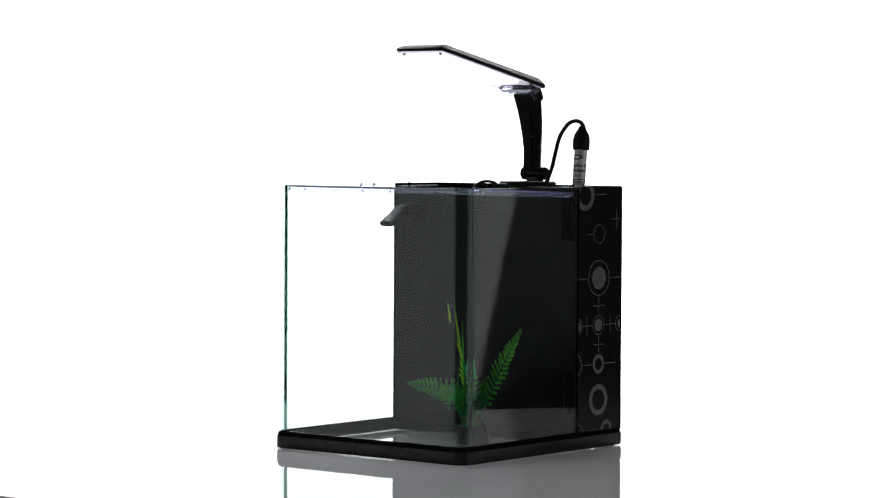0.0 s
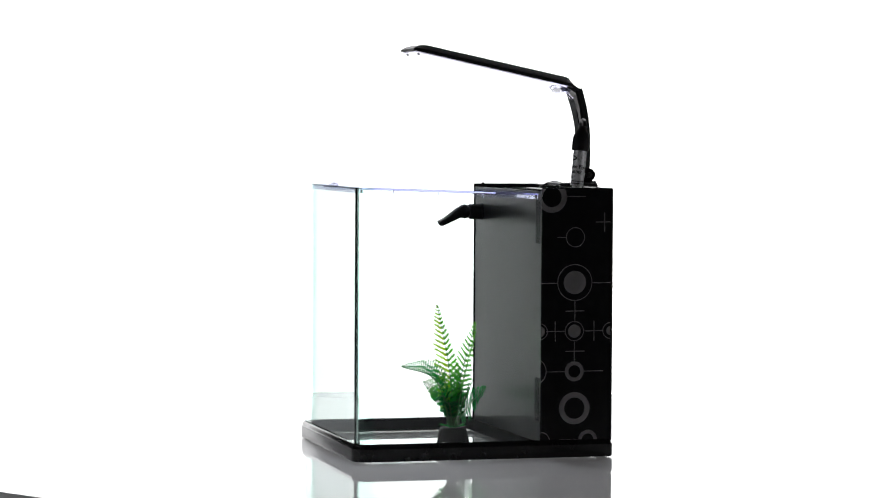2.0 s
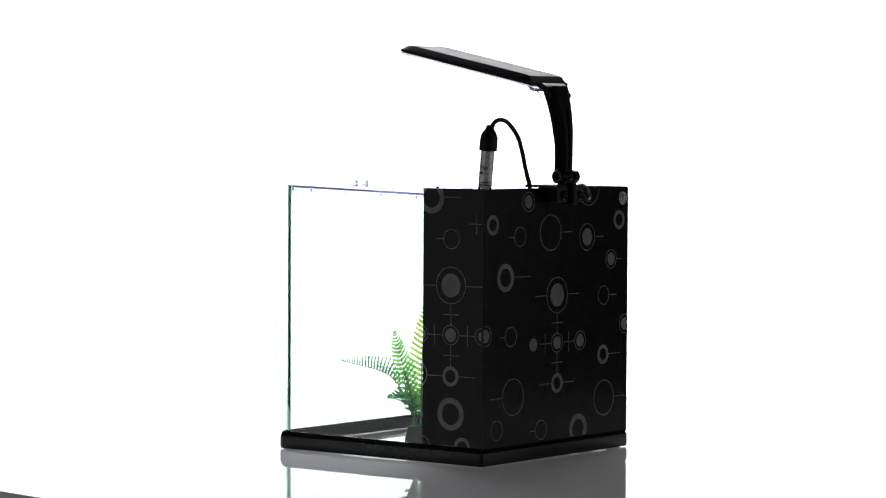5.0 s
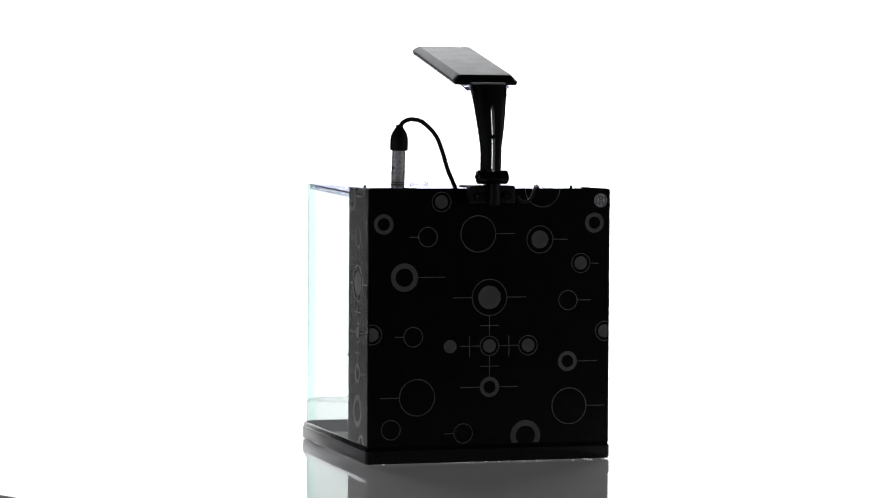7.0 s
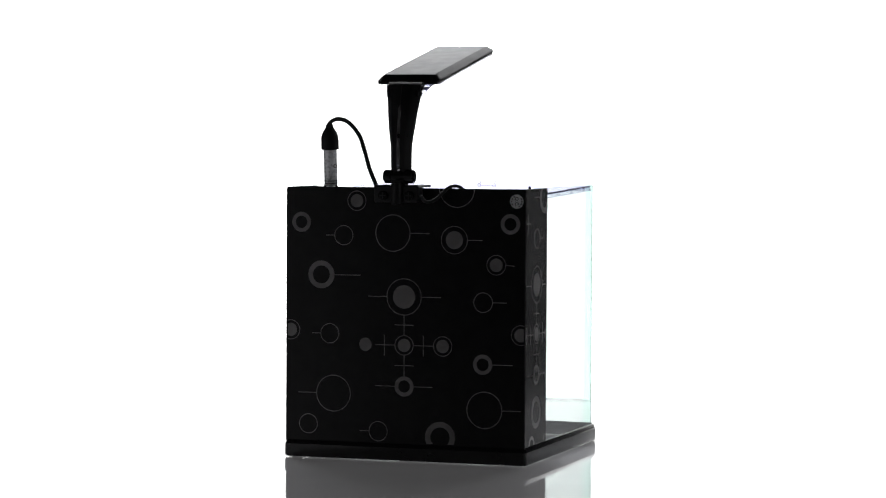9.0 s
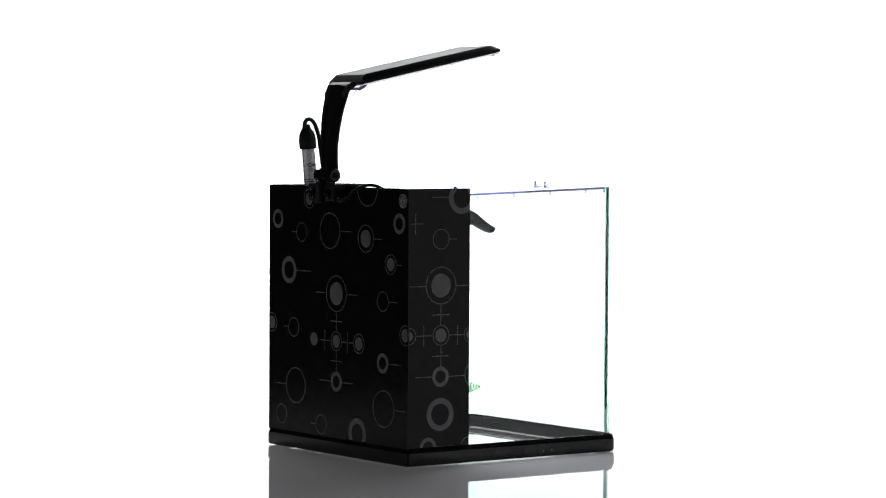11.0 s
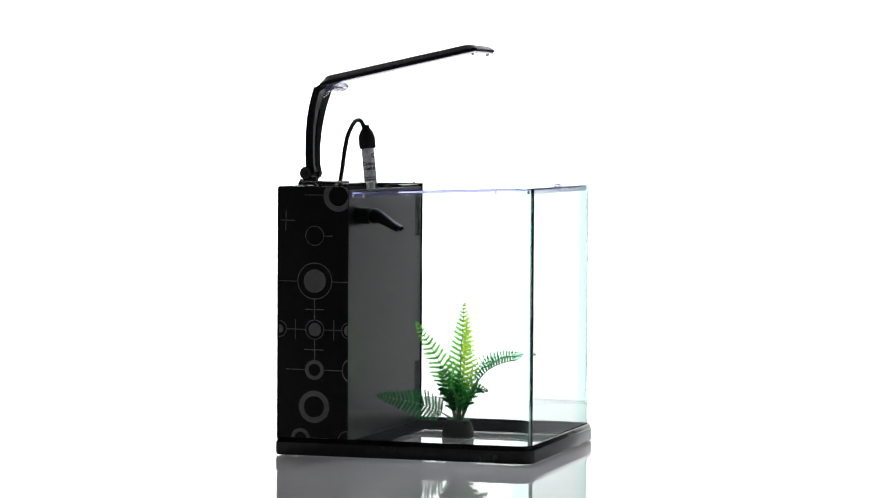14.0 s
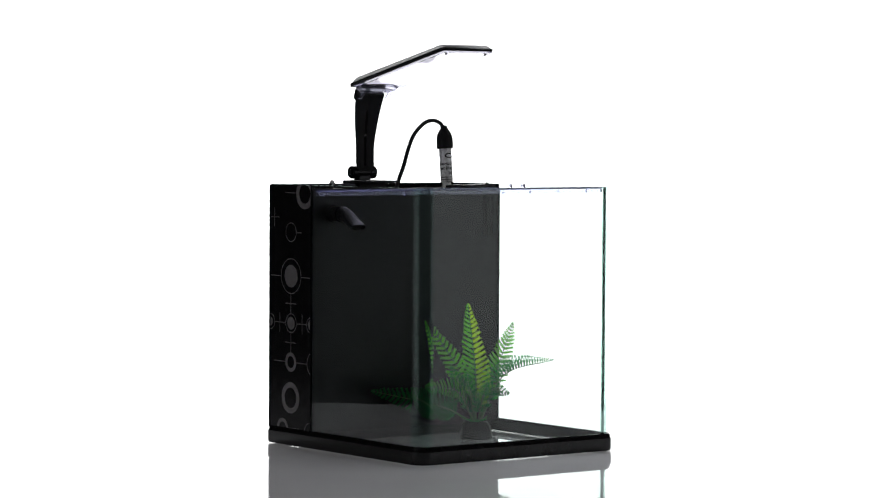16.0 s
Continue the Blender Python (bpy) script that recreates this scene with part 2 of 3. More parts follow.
def turntable():
    thing = empty("turntable", "round glossy white turntable with a faint added glow", "turntable")
    cx, cy, r = 0.037, -0.022, 0.647
    bm = bmesh.new()
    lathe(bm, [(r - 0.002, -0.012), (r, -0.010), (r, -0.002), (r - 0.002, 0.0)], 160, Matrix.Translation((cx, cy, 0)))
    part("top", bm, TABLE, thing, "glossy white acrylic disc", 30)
    bm = bmesh.new()
    lathe(bm, [(r - 0.004, -0.060), (r - 0.001, -0.058), (r - 0.001, -0.014), (r - 0.003, -0.0121)], 160,
          Matrix.Translation((cx, cy, 0)))
    part("skirt", bm, EDGE, thing, "grey board edge", 30)
    bm = bmesh.new()
    lathe(bm, [(0.22, -0.9), (0.22, -0.88), (0.09, -0.84), (0.09, -0.061)], 48)
    part("pedestal", bm, EDGE, thing, "grey pedestal", 30)
    return thing


# ---- the aquarium ----
X0, X1, Y0, Y1, TOP = -0.1329, 0.1382, -0.1509, 0.1356, 0.2975
MID = (X0 + X1) / 2
THICK, BEND = 0.0046, 0.0180


def base_frame(thing):
    bm = bmesh.new()
    x0, x1, y0, y1 = X0 - 0.0035, X1 + 0.0035, Y0 - 0.003, Y1 + 0.0042

    def ring(d, z, r, back=0.004):
        return [(x, y, z) for x, y in bent(x0 + d, x1 - d, y0 + d, y1 - d, r, back, 8)]
    loops = [ring(0.004, 0.0011, 0.013, 0.002), ring(0.0008, 0.0011, 0.016), ring(0.0, 0.0034, 0.017), ring(0.0, 0.0150, 0.017),
             ring(0.0009, 0.0162, 0.0165), ring(0.0014, 0.0190, 0.016), ring(0.0026, 0.0203, 0.0155, 0.003),
             ring(0.0034, 0.0203, 0.015, 0.002)]
    loft(bm, loops + [ring(0.0034, 0.0088, 0.015, 0.002), ring(0.004, 0.0088, 0.013, 0.002), ring(0.004, 0.0011, 0.013, 0.002)])
    bmesh.ops.remove_doubles(bm, verts=bm.verts, dist=1e-6)
    part("base_frame", bm, BLACK, thing, "glossy black plastic base frame", 35)
    # sloping inner skirt round the floor
    bm = bmesh.new()
    xi0, xi1, yi0, yi1 = X0 + THICK + 0.0004, X1 - THICK - 0.0004, -0.0713, Y1 - THICK - 0.0004

    def inner(d, z, r):
        return [(x, y, z) for x, y in bent(xi0 + d, xi1 - d, yi0 + d, yi1 - d, r, 0.002, 8)]
    loft(bm, [inner(0.0, 0.0080, 0.0098), inner(0.0, 0.0172, 0.0098), inner(0.0015, 0.0178, 0.0095), inner(0.0035, 0.0168, 0.0092),
              inner(0.0130, 0.0080, 0.0085), inner(0.0, 0.0080, 0.0098)])
    bmesh.ops.remove_doubles(bm, verts=bm.verts, dist=1e-6)
    part("inner_skirt", bm, SKIRT, thing, "sloping black plastic skirt round the floor", 35)
    bm = bmesh.new()
    loft(bm, [[(x, y, z) for x, y in bent(xi0 - 0.002, xi1 + 0.002, Y0 + 0.004, yi1 + 0.002, 0.011, 0.002, 8)] for z in (0.0035, 0.0078)], True)
    ob = part("floor_pane", bm, FLOAT, thing, "clear glass bottom pane")
    ob.visible_shadow = False
    bm = bmesh.new()
    lathe(bm, [(0.005, 0.0), (0.006, 0.0003), (0.006, 0.0008), (0.005, 0.0010)], 20)
    foot = bpy.data.meshes.new("foot")
    bm.to_mesh(foot)
    bm.free()
    foot.materials.append(FEET)
    for x in (x0 + 0.014, x1 - 0.014):
        for y in (y0 + 0.014, y1 - 0.040):
            ob = new("foot", foot)
            ob.parent = thing
            ob.location = (x, y, 0)
            tagged(ob, "clear silicone foot")


def glass_walls(thing):
    """One bent sheet for front and sides."""
    bm = bmesh.new()
    outer = bent(X0, X1, Y0, Y1, BEND, 0, 20)
    inner = bent(X0 + THICK, X1 - THICK, Y0, Y1 - THICK, BEND - THICK, 0, 20)
    outline = outer[-1:] + outer[:-1] + inner[:-1][::-1] + inner[-1:]
    z0, z1 = 0.0090, TOP
    a, b = prism(bm, outline, z0, z1)
    n = len(outer)
    for vs, flip in ((a, True), (b, False)):
        for i in range(n - 1):
            q = (vs[i], vs[i + 1], vs[2 * n - 2 - i], vs[2 * n - 1 - i])
            bm.faces.new(q[::-1] if flip else q)
    ob = part("glass_wall", bm, GLASS, thing, "clear glass bent round the front corners", 40)
    ob.data.materials.append(BEND_TINT)
    ob.data.materials.append(FRONT_GLASS)
    ob.data.materials.append(RIM_GLASS)
    # Greener faces stand in for light absorbed along the sheet.
    for f in ob.data.polygons:
        if f.normal.z > 0.9:
            f.material_index = 3
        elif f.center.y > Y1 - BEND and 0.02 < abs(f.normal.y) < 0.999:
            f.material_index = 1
        elif f.center.y > Y1 - THICK - 0.001 and abs(f.normal.y) >= 0.999:
            f.material_index = 2
    ob.visible_shadow = False


def rear_panels(thing):
    bm = bmesh.new()
    box(bm, (X0 + THICK + 0.0004, Y0, 0.009), (X1 - THICK - 0.0004, Y0 + 0.005, TOP - 0.0005), 0.0004, 1)
    part("rear_wall", bm, BACKED, thing, "glossy black rear wall")
    bm = bmesh.new()
    box(bm, (X0 - 0.0008, Y0 - 0.0012, 0.0185), (X1 + 0.0008, Y0 - 0.0002, TOP), 0.0003, 1)
    rear = part("back_film", bm, FILM, thing, "black film printed with grey circles")
    films = [rear]
    for name, x0, x1 in (("side_film", X0 - 0.0010, X0 - 0.0002), ("side_film", X1 + 0.0002, X1 + 0.0010)):
        bm = bmesh.new()
        box(bm, (x0, Y0 - 0.0001, 0.0185), (x1, -0.0705, TOP), 0.0003, 1)
        films.append(part(name, bm, FILM, thing, "black film printed with grey circles"))
    # thin dark corner strips
    for x in (X0 - 0.0012, X1 + 0.0012):
        bm = bmesh.new()
        box(bm, (x - 0.0007, Y0 - 0.0017, 0.0185), (x + 0.0007, Y0 - 0.0003, TOP - 0.001), 0.0003, 1)
        part("corner_strip", bm, BLACK, thing, "thin black corner strip")
    return films


def strip(bm, u0, v0, u1, v1, w=0.00045):
    d = Vector((u1 - u0, v1 - v0)).normalized() * w
    bm.faces.new([bm.verts.new((u, v, 0)) for u, v in
                  ((u0 - d.y, v0 + d.x), (u1 - d.y, v1 + d.x), (u1 + d.y, v1 - d.x), (u0 + d.y, v0 - d.x))])


def printed(name, bm, clip, place, film):
    """Cuts a flat print at the film's edge and lays it 0.1 mm proud."""
    lo_u, hi_u, lo_v, hi_v = clip
    for co, no in (((lo_u, 0, 0), (-1, 0, 0)), ((hi_u, 0, 0), (1, 0, 0)), ((0, lo_v, 0), (0, -1, 0)), ((0, hi_v, 0), (0, 1, 0))):
        bmesh.ops.bisect_plane(bm, geom=bm.verts[:] + bm.edges[:] + bm.faces[:], plane_co=co, plane_no=no, clear_outer=True)
    for w in bm.verts:
        w.co = place(w.co)
    if bm.faces:
        part(name, bm, PRINT, film)
    else:
        bm.free()


def motif(u, v, circles, lines, clip, place, film):
    """A printed motif: discs, rings and lines in millimetres."""
    u, v, n = u / 1000, v / 1000, 40
    for ro, ri in circles:
        ro, ri = ro / 1000, ri / 1000
        bm = bmesh.new()
        a = [bm.verts.new((u + ro * math.cos(2 * math.pi * i / n), v + ro * math.sin(2 * math.pi * i / n), 0)) for i in range(n)]
        if ri <= 0:
            bm.faces.new(a)
        else:
            b = [bm.verts.new((u + ri * math.cos(2 * math.pi * i / n), v + ri * math.sin(2 * math.pi * i / n), 0)) for i in range(n)]
            for i in range(n):
                bm.faces.new((a[i], a[(i + 1) % n], b[(i + 1) % n], b[i]))
        printed("printed_ring" if ri > 0 else "printed_disc", bm, clip, place, film)
    for line in lines:
        bm = bmesh.new()
        strip(bm, *[q / 1000 for q in line])
        printed("printed_line", bm, clip, place, film)


def prints(films):
    rear, near, far = films

    def back(u, v, circles, lines):
        motif(u, v, circles, lines, (X0, X1, 0.0205, TOP - 0.001), lambda p: Vector((p.x, Y0 - 0.0013, p.y)), rear)

    def side(u, v, circles, lines):
        clip = (Y0 + 0.0005, -0.0708, 0.0205, TOP - 0.001)
        motif(u, v, circles, lines, clip, lambda p: Vector((X0 - 0.0011, p.x, p.y)), near)
        motif(u, v, circles, lines, clip, lambda p: Vector((X1 + 0.0011, p.x, p.y)), far)

    back(-52.7, 282.9, [(7.3, 0.0), (11.0, 10.1)], [])
    back(-117.2, 258.9, [(11.0, 6.7)], [])
    back(-67.8, 245.1, [(11.0, 10.1)], [(-78.7, 245.0, -88.5, 245.0)])
    back(-11.0, 248.3, [(20.2, 19.2)], [(9.1, 248.4, 31.1, 248.5)])
    back(59.3, 241.9, [(9.8, 0.0), (15.3, 14.4)], [(74.6, 242.0, 91.2, 242.0)])
    back(122.3, 259.9, [(11.0, 6.7)], [])
    back(106.7, 215.8, [(7.3, 0.0), (11.0, 10.1)], [(117.7, 215.8, 127.5, 215.2)])
    back(-93.8, 201.7, [(15.3, 9.8)], [(-78.5, 201.7, -48.0, 201.8)])
    back(2.2, 179.3, [(12.8, 0.0), (20.2, 19.2)], [(-18.0, 179.3, -39.3, 179.2), (22.4, 179.4, 44.4, 179.5), (2.3, 159.2, 2.5, 137.7), (-8.6, 148.7, 13.4, 148.8)])
    back(2.5, 126.7, [(7.3, 0.0), (11.0, 10.1)], [(-8.5, 126.7, -31.1, 126.6), (-20.2, 137.7, -20.1, 115.0), (13.5, 126.7, 35.6, 126.8), (24.5, 137.8, 24.6, 115.1), (2.6, 115.7, 2.7, 93.0), (-8.4, 104.6, 13.7, 104.7)])
    back(-42.1, 126.6, [(7.3, 0.0)], [])
    back(46.6, 126.8, [(7.3, 0.0), (11.0, 10.1)], [])
    back(2.8, 82.0, [(11.0, 6.7)], [(-8.2, 81.9, -30.9, 81.9), (13.8, 82.0, 35.2, 82.0)])
    back(-83.7, 137.5, [(11.0, 10.1)], [(-94.7, 137.5, -104.4, 137.5)])
    back(92.2, 175.3, [(11.0, 10.1)], [(103.3, 175.4, 118.6, 175.4)])
    back(92.1, 108.5, [(11.0, 6.7)], [(103.2, 108.5, 125.9, 108.6)])
    back(-79.1, 72.0, [(20.2, 19.2)], [(-99.3, 72.0, -120.6, 72.0)])
    back(94.3, 59.4, [(20.2, 19.2)], [(114.6, 59.4, 135.5, 59.4)])
    back(-108.3, 37.7, [(11.0, 10.1)], [])
    back(-26.9, 32.2, [(11.0, 10.1)], [(-38.0, 32.2, -48.4, 32.2)])
    back(44.2, 28.0, [(17.1, 11.0)], [])
    back(62.0, 296.9, [(20.2, 19.2)], [])
    back(134.8, 141.1, [(7.3, 0.0), (11.0, 10.1)], [])
    back(-129.5, 140.5, [(7.3, 0.0), (11.0, 10.1)], [])
    side(-81.9, 287.4, [(17.2, 11.0)], [(-99.1, 288.2, -121.1, 288.3)])
    side(-142.8, 260.2, [], [(-132.4, 260.1, -149.6, 260.2), (-142.7, 270.6, -142.9, 249.1)])
    side(-109.2, 243.4, [(11.0, 10.1)], [(-98.1, 243.3, -88.3, 243.3)])
    side(-108.9, 193.6, [(12.9, 0.0), (20.3, 19.3)], [(-88.7, 192.9, -70.3, 192.8), (-129.2, 193.1, -150.1, 193.3), (-109.1, 173.3, -109.2, 151.2), (-98.1, 162.2, -120.2, 162.3)])
    side(-108.7, 140.1, [(7.4, 0.0), (11.0, 10.1)], [(-97.6, 140.0, -76.1, 139.9), (-120.4, 140.1, -141.9, 140.3), (-86.5, 151.0, -86.7, 128.8), (-131.4, 151.3, -131.5, 129.1), (-108.8, 128.4, -108.9, 106.8), (-98.4, 117.8, -120.5, 118.0)])
    side(-68.8, 139.8, [(6.1, 0.0), (9.2, 8.3)], [])
    side(-150.5, 140.3, [(4.9, 0.0), (9.2, 8.3)], [])
    side(-109.0, 95.7, [(11.0, 6.8)], [(-98.0, 95.6, -76.4, 95.5), (-120.1, 95.8, -142.2, 95.9)])
    side(-62.3, 96.0, [(14.7, 13.8)], [])
    side(-109.3, 55.0, [(17.8, 11.7)], [])
    side(-125.0, 19.9, [(11.0, 6.8)], [(-114.5, 20.4, -91.7, 20.3)])
    side(-71.4, 19.5, [(9.8, 8.9)], [])


def words(text, size, mat, parent, name, place, align="CENTER"):
    """Text as a mesh; place maps its flat (x, y) to space."""
    curve = bpy.data.curves.new(name, "FONT")
    curve.body, curve.size, curve.align_x, curve.align_y = text, size, align, "CENTER"
    curve.offset = size * 0.022
    tmp = new(name, curve)
    me = bpy.data.meshes.new_from_object(tmp.evaluated_get(bpy.context.evaluated_depsgraph_get()))
    bpy.data.objects.remove(tmp)
    bm = bmesh.new()
    bm.from_mesh(me)
    bmesh.ops.triangulate(bm, faces=bm.faces)
    bmesh.ops.subdivide_edges(bm, edges=[e for e in bm.edges if e.calc_length() > size * 0.3], cuts=2)
    for v in bm.verts:
        v.co = place(v.co)
    return part(name, bm, mat, parent)


def sticker(thing):
    c = Vector((0.1293, Y0 - 0.0013, 0.2843))
    bm = bmesh.new()
    lathe(bm, [(0.0076, 0.0), (0.0076, 0.0003)], 40, Matrix.Translation(c) @ pose(0, 0, 0, 90))
    st = part("sticker", bm, FOIL, thing, "round silvery white control sticker")
    words("Q.C.", 0.0052, INK, st, "lettering", lambda p: Vector((c.x + p.y, c.y - 0.0004, c.z - p.x)))
    for i in range(12):
        if i in (2, 3, 8, 9):
            continue
        a = 2 * math.pi * i / 12
        bm = bmesh.new()
        r = 0.0058
        box(bm, (-0.0009, -0.0002, -0.0006), (0.0009, 0.0002, 0.0006))
        bm.transform(Matrix.Translation((c.x + r * math.cos(a), c.y - 0.0004, c.z + r * math.sin(a))) @ pose(0, 0, 0, 0, 90 - math.degrees(a)))
        part("lettering_bar", bm, INK, st)


def partition(thing):
    """The black wall of the filter chamber, with two slotted inlets by one side."""
    y0, y1 = -0.0740, -0.0715
    x0, x1, z0, z1 = X0 + THICK + 0.0005, X1 - THICK - 0.0005, 0.0082, TOP - 0.004
    xs = [x0]
    for k in range(5):
        xs += [-0.1235 + 0.0036 * k, -0.1235 + 0.0036 * k + 0.0019]
    xs.append(x1)
    zs = [z0, 0.040, 0.088, 0.236, 0.284, z1]
    bm = bmesh.new()
    grid = {(i, j, k): bm.verts.new((x, y, z)) for i, x in enumerate(xs) for j, z in enumerate(zs) for k, y in enumerate((y0, y1))}
    solid = {(i, j) for i in range(len(xs) - 1) for j in range(len(zs) - 1) if not (i % 2 == 1 and i < 10 and j in (1, 3))}
    for i, j in solid:
        for k in (0, 1):
            bm.faces.new([grid[a, b, k] for a, b in ((i, j), (i + 1, j), (i + 1, j + 1), (i, j + 1))])
        for di, dj, e in ((-1, 0, ((i, j), (i, j + 1))), (1, 0, ((i + 1, j), (i + 1, j + 1))),
                          (0, -1, ((i, j), (i + 1, j))), (0, 1, ((i, j + 1), (i + 1, j + 1)))):
            if (i + di, j + dj) not in solid:
                (a, b), (c, d) = e
                bm.faces.new((grid[a, b, 0], grid[c, d, 0], grid[c, d, 1], grid[a, b, 1]))
    part("partition", bm, PARTITION, thing, "black filter partition with slotted inlets")
    bm = bmesh.new()
    box(bm, (x0 + 0.0005, Y0 + 0.0055, 0.010), (x1 - 0.0005, y0 - 0.0005, 0.20), 0.001, 1)
    part("filter_insert", bm, MATT, thing, "black filter insert inside the chamber")
    # raised side cheeks and top rim of the chamber
    for a, b in ((x0, x0 + 0.002), (x1 - 0.002, x1)):
        bm = bmesh.new()
        box(bm, (a, Y0 + 0.0055, 0.20), (b, y0 - 0.0004, TOP - 0.003), 0.0003, 1)
        part("chamber_cheek", bm, BACKED, thing)
    bm = bmesh.new()
    box(bm, (-0.130, -0.082, TOP - 0.0045), (-0.060, -0.0744, TOP - 0.001), 0.0006, 1)
    part("chamber_clip", bm, BLACK, thing, "black clip along the partition top")
    for x in (-0.118, 0.121):
        bm = bmesh.new()
        lathe(bm, [(0.0016, TOP - 0.004), (0.0016, TOP + 0.0005), (0.0016, TOP + 0.0018)], 16, Matrix.Translation((x, -0.0775, 0)))
        part("rim_peg", bm, BLACK, thing, "small black peg", 40)


def spout(thing):
    """Water outlet: pipe, swivel and a flat fan nozzle bent downwards."""
    x, z = 0.106, 0.2650
    m = Matrix.Translation((x, -0.0714, z)) @ pose(0, 0, 0, -90)
    bm = bmesh.new()
    lathe(bm, [(0.0100, 0.0), (0.0100, 0.0015), (0.0090, 0.0020), (0.0090, 0.0150), (0.0080, 0.0160)], 28, m)
    sp = part("outlet_spout", bm, SPOUT, thing, "black water outlet spout", 35)
    bm = bmesh.new()
    lathe(bm, [(0.0060, 0.0158), (0.0066, 0.0166), (0.0082, 0.0190), (0.0086, 0.0215), (0.0078, 0.0250), (0.0060, 0.0280), (0.0030, 0.0295)], 28, m)
    part("swivel", bm, SPOUT, sp, "ball swivel", 60)
    bm = bmesh.new()
    loops = []
    for s, w, h, y, zz in ((0, 0.0066, 0.0072, -0.0510, 0.2665), (1, 0.0076, 0.0064, -0.0440, 0.2640), (2, 0.0088, 0.0048, -0.0340, 0.2580),
                           (3, 0.0096, 0.0040, -0.0260, 0.2535), (4, 0.0100, 0.0038, -0.0205, 0.2510), (5, 0.0090, 0.0028, -0.0203, 0.2509),
                           (6, 0.0086, 0.0025, -0.0250, 0.2530)):
        n = 24
        tilt = radians(-30 if s else -10)
        loop = []
        for i in range(n):
            a = 2 * math.pi * i / n
            c, q = math.cos(a), math.sin(a)
            dx = w * math.copysign(abs(c) ** 0.6, c)
            dz = h * math.copysign(abs(q) ** 0.6, q)
            loop.append((x + dx, y - dz * math.sin(tilt), zz + dz * math.cos(tilt)))
        loops.append(loop)
    loft(bm, loops, True)
    part("nozzle", bm, SPOUT, sp, "flat fan nozzle", 45)


def aquarium():
    thing = empty("aquarium", "small empty glass aquarium with black filter back and printed film", "aquarium")
    base_frame(thing)
    glass_walls(thing)
    films = rear_panels(thing)
    prints(films)
    sticker(thing)
    partition(thing)
    spout(thing)
    return thing


# ---- lid ----


def lid():
    thing = empty("lid", "clear acrylic lid sloping down to the filter back", "lid")
    x0, x1, y0, y1 = X0 + 0.0062, X1 - 0.0062, -0.0690, Y1 - 0.0062

    def z_at(y):
        return 0.2893 + (y - y0) / (y1 - y0) * 0.0062

    def sheet(d, h, r):
        return [(x, y, z_at(y) + h) for x, y in bent(x0 + d, x1 - d, y0 + d, y1 - d, r, 0.003, 8)]
    bm = bmesh.new()
    loft(bm, [sheet(0.0004, 0.0, 0.0125), sheet(0.0, 0.0004, 0.0125), sheet(0.0, 0.0019, 0.0125), sheet(0.0004, 0.0023, 0.0125)], True)
    plate = part("plate", bm, ACRYLIC, thing, "violet-tinged acrylic plate", 30)
    plate.visible_shadow = False
    # downturned lip with small ribs
    bm = bmesh.new()
    loft(bm, [sheet(0.0002, -0.0042, 0.0125), sheet(0.0002, -0.0002, 0.0125), sheet(0.0024, -0.0002, 0.0105), sheet(0.0024, -0.0042, 0.0105),
              sheet(0.0002, -0.0042, 0.0125)])
    bmesh.ops.remove_doubles(bm, verts=bm.verts, dist=1e-6)
    lip = part("lip", bm, LIP, thing, "downturned acrylic lip", 30)
    lip.visible_shadow = False
    for x in (x0 + 0.0035, x1 - 0.0035):
        for y in (-0.055, -0.005, 0.045, 0.095):
            bm = bmesh.new()
            box(bm, (x - 0.0008, y - 0.0008, z_at(y) - 0.0046), (x + 0.0008, y + 0.0008, z_at(y) - 0.0003), 0.0002, 1)
            part("rib", bm, CLEAR, thing)
    # finger tab
    bm = bmesh.new()
    for a, b in ((-0.0060, -0.0025), (0.0125, 0.0160)):
        box(bm, (a, 0.1285, TOP + 0.0004), (b, 0.1335, TOP + 0.0046), 0.0005, 1)
    box(bm, (-0.0024, 0.1295, TOP + 0.0018), (0.0124, 0.1325, TOP + 0.0032), 0.0004, 1)
    part("finger_tab", bm, CLEAR, thing, "clear finger tab")
    return thing


# ---- lamp ----


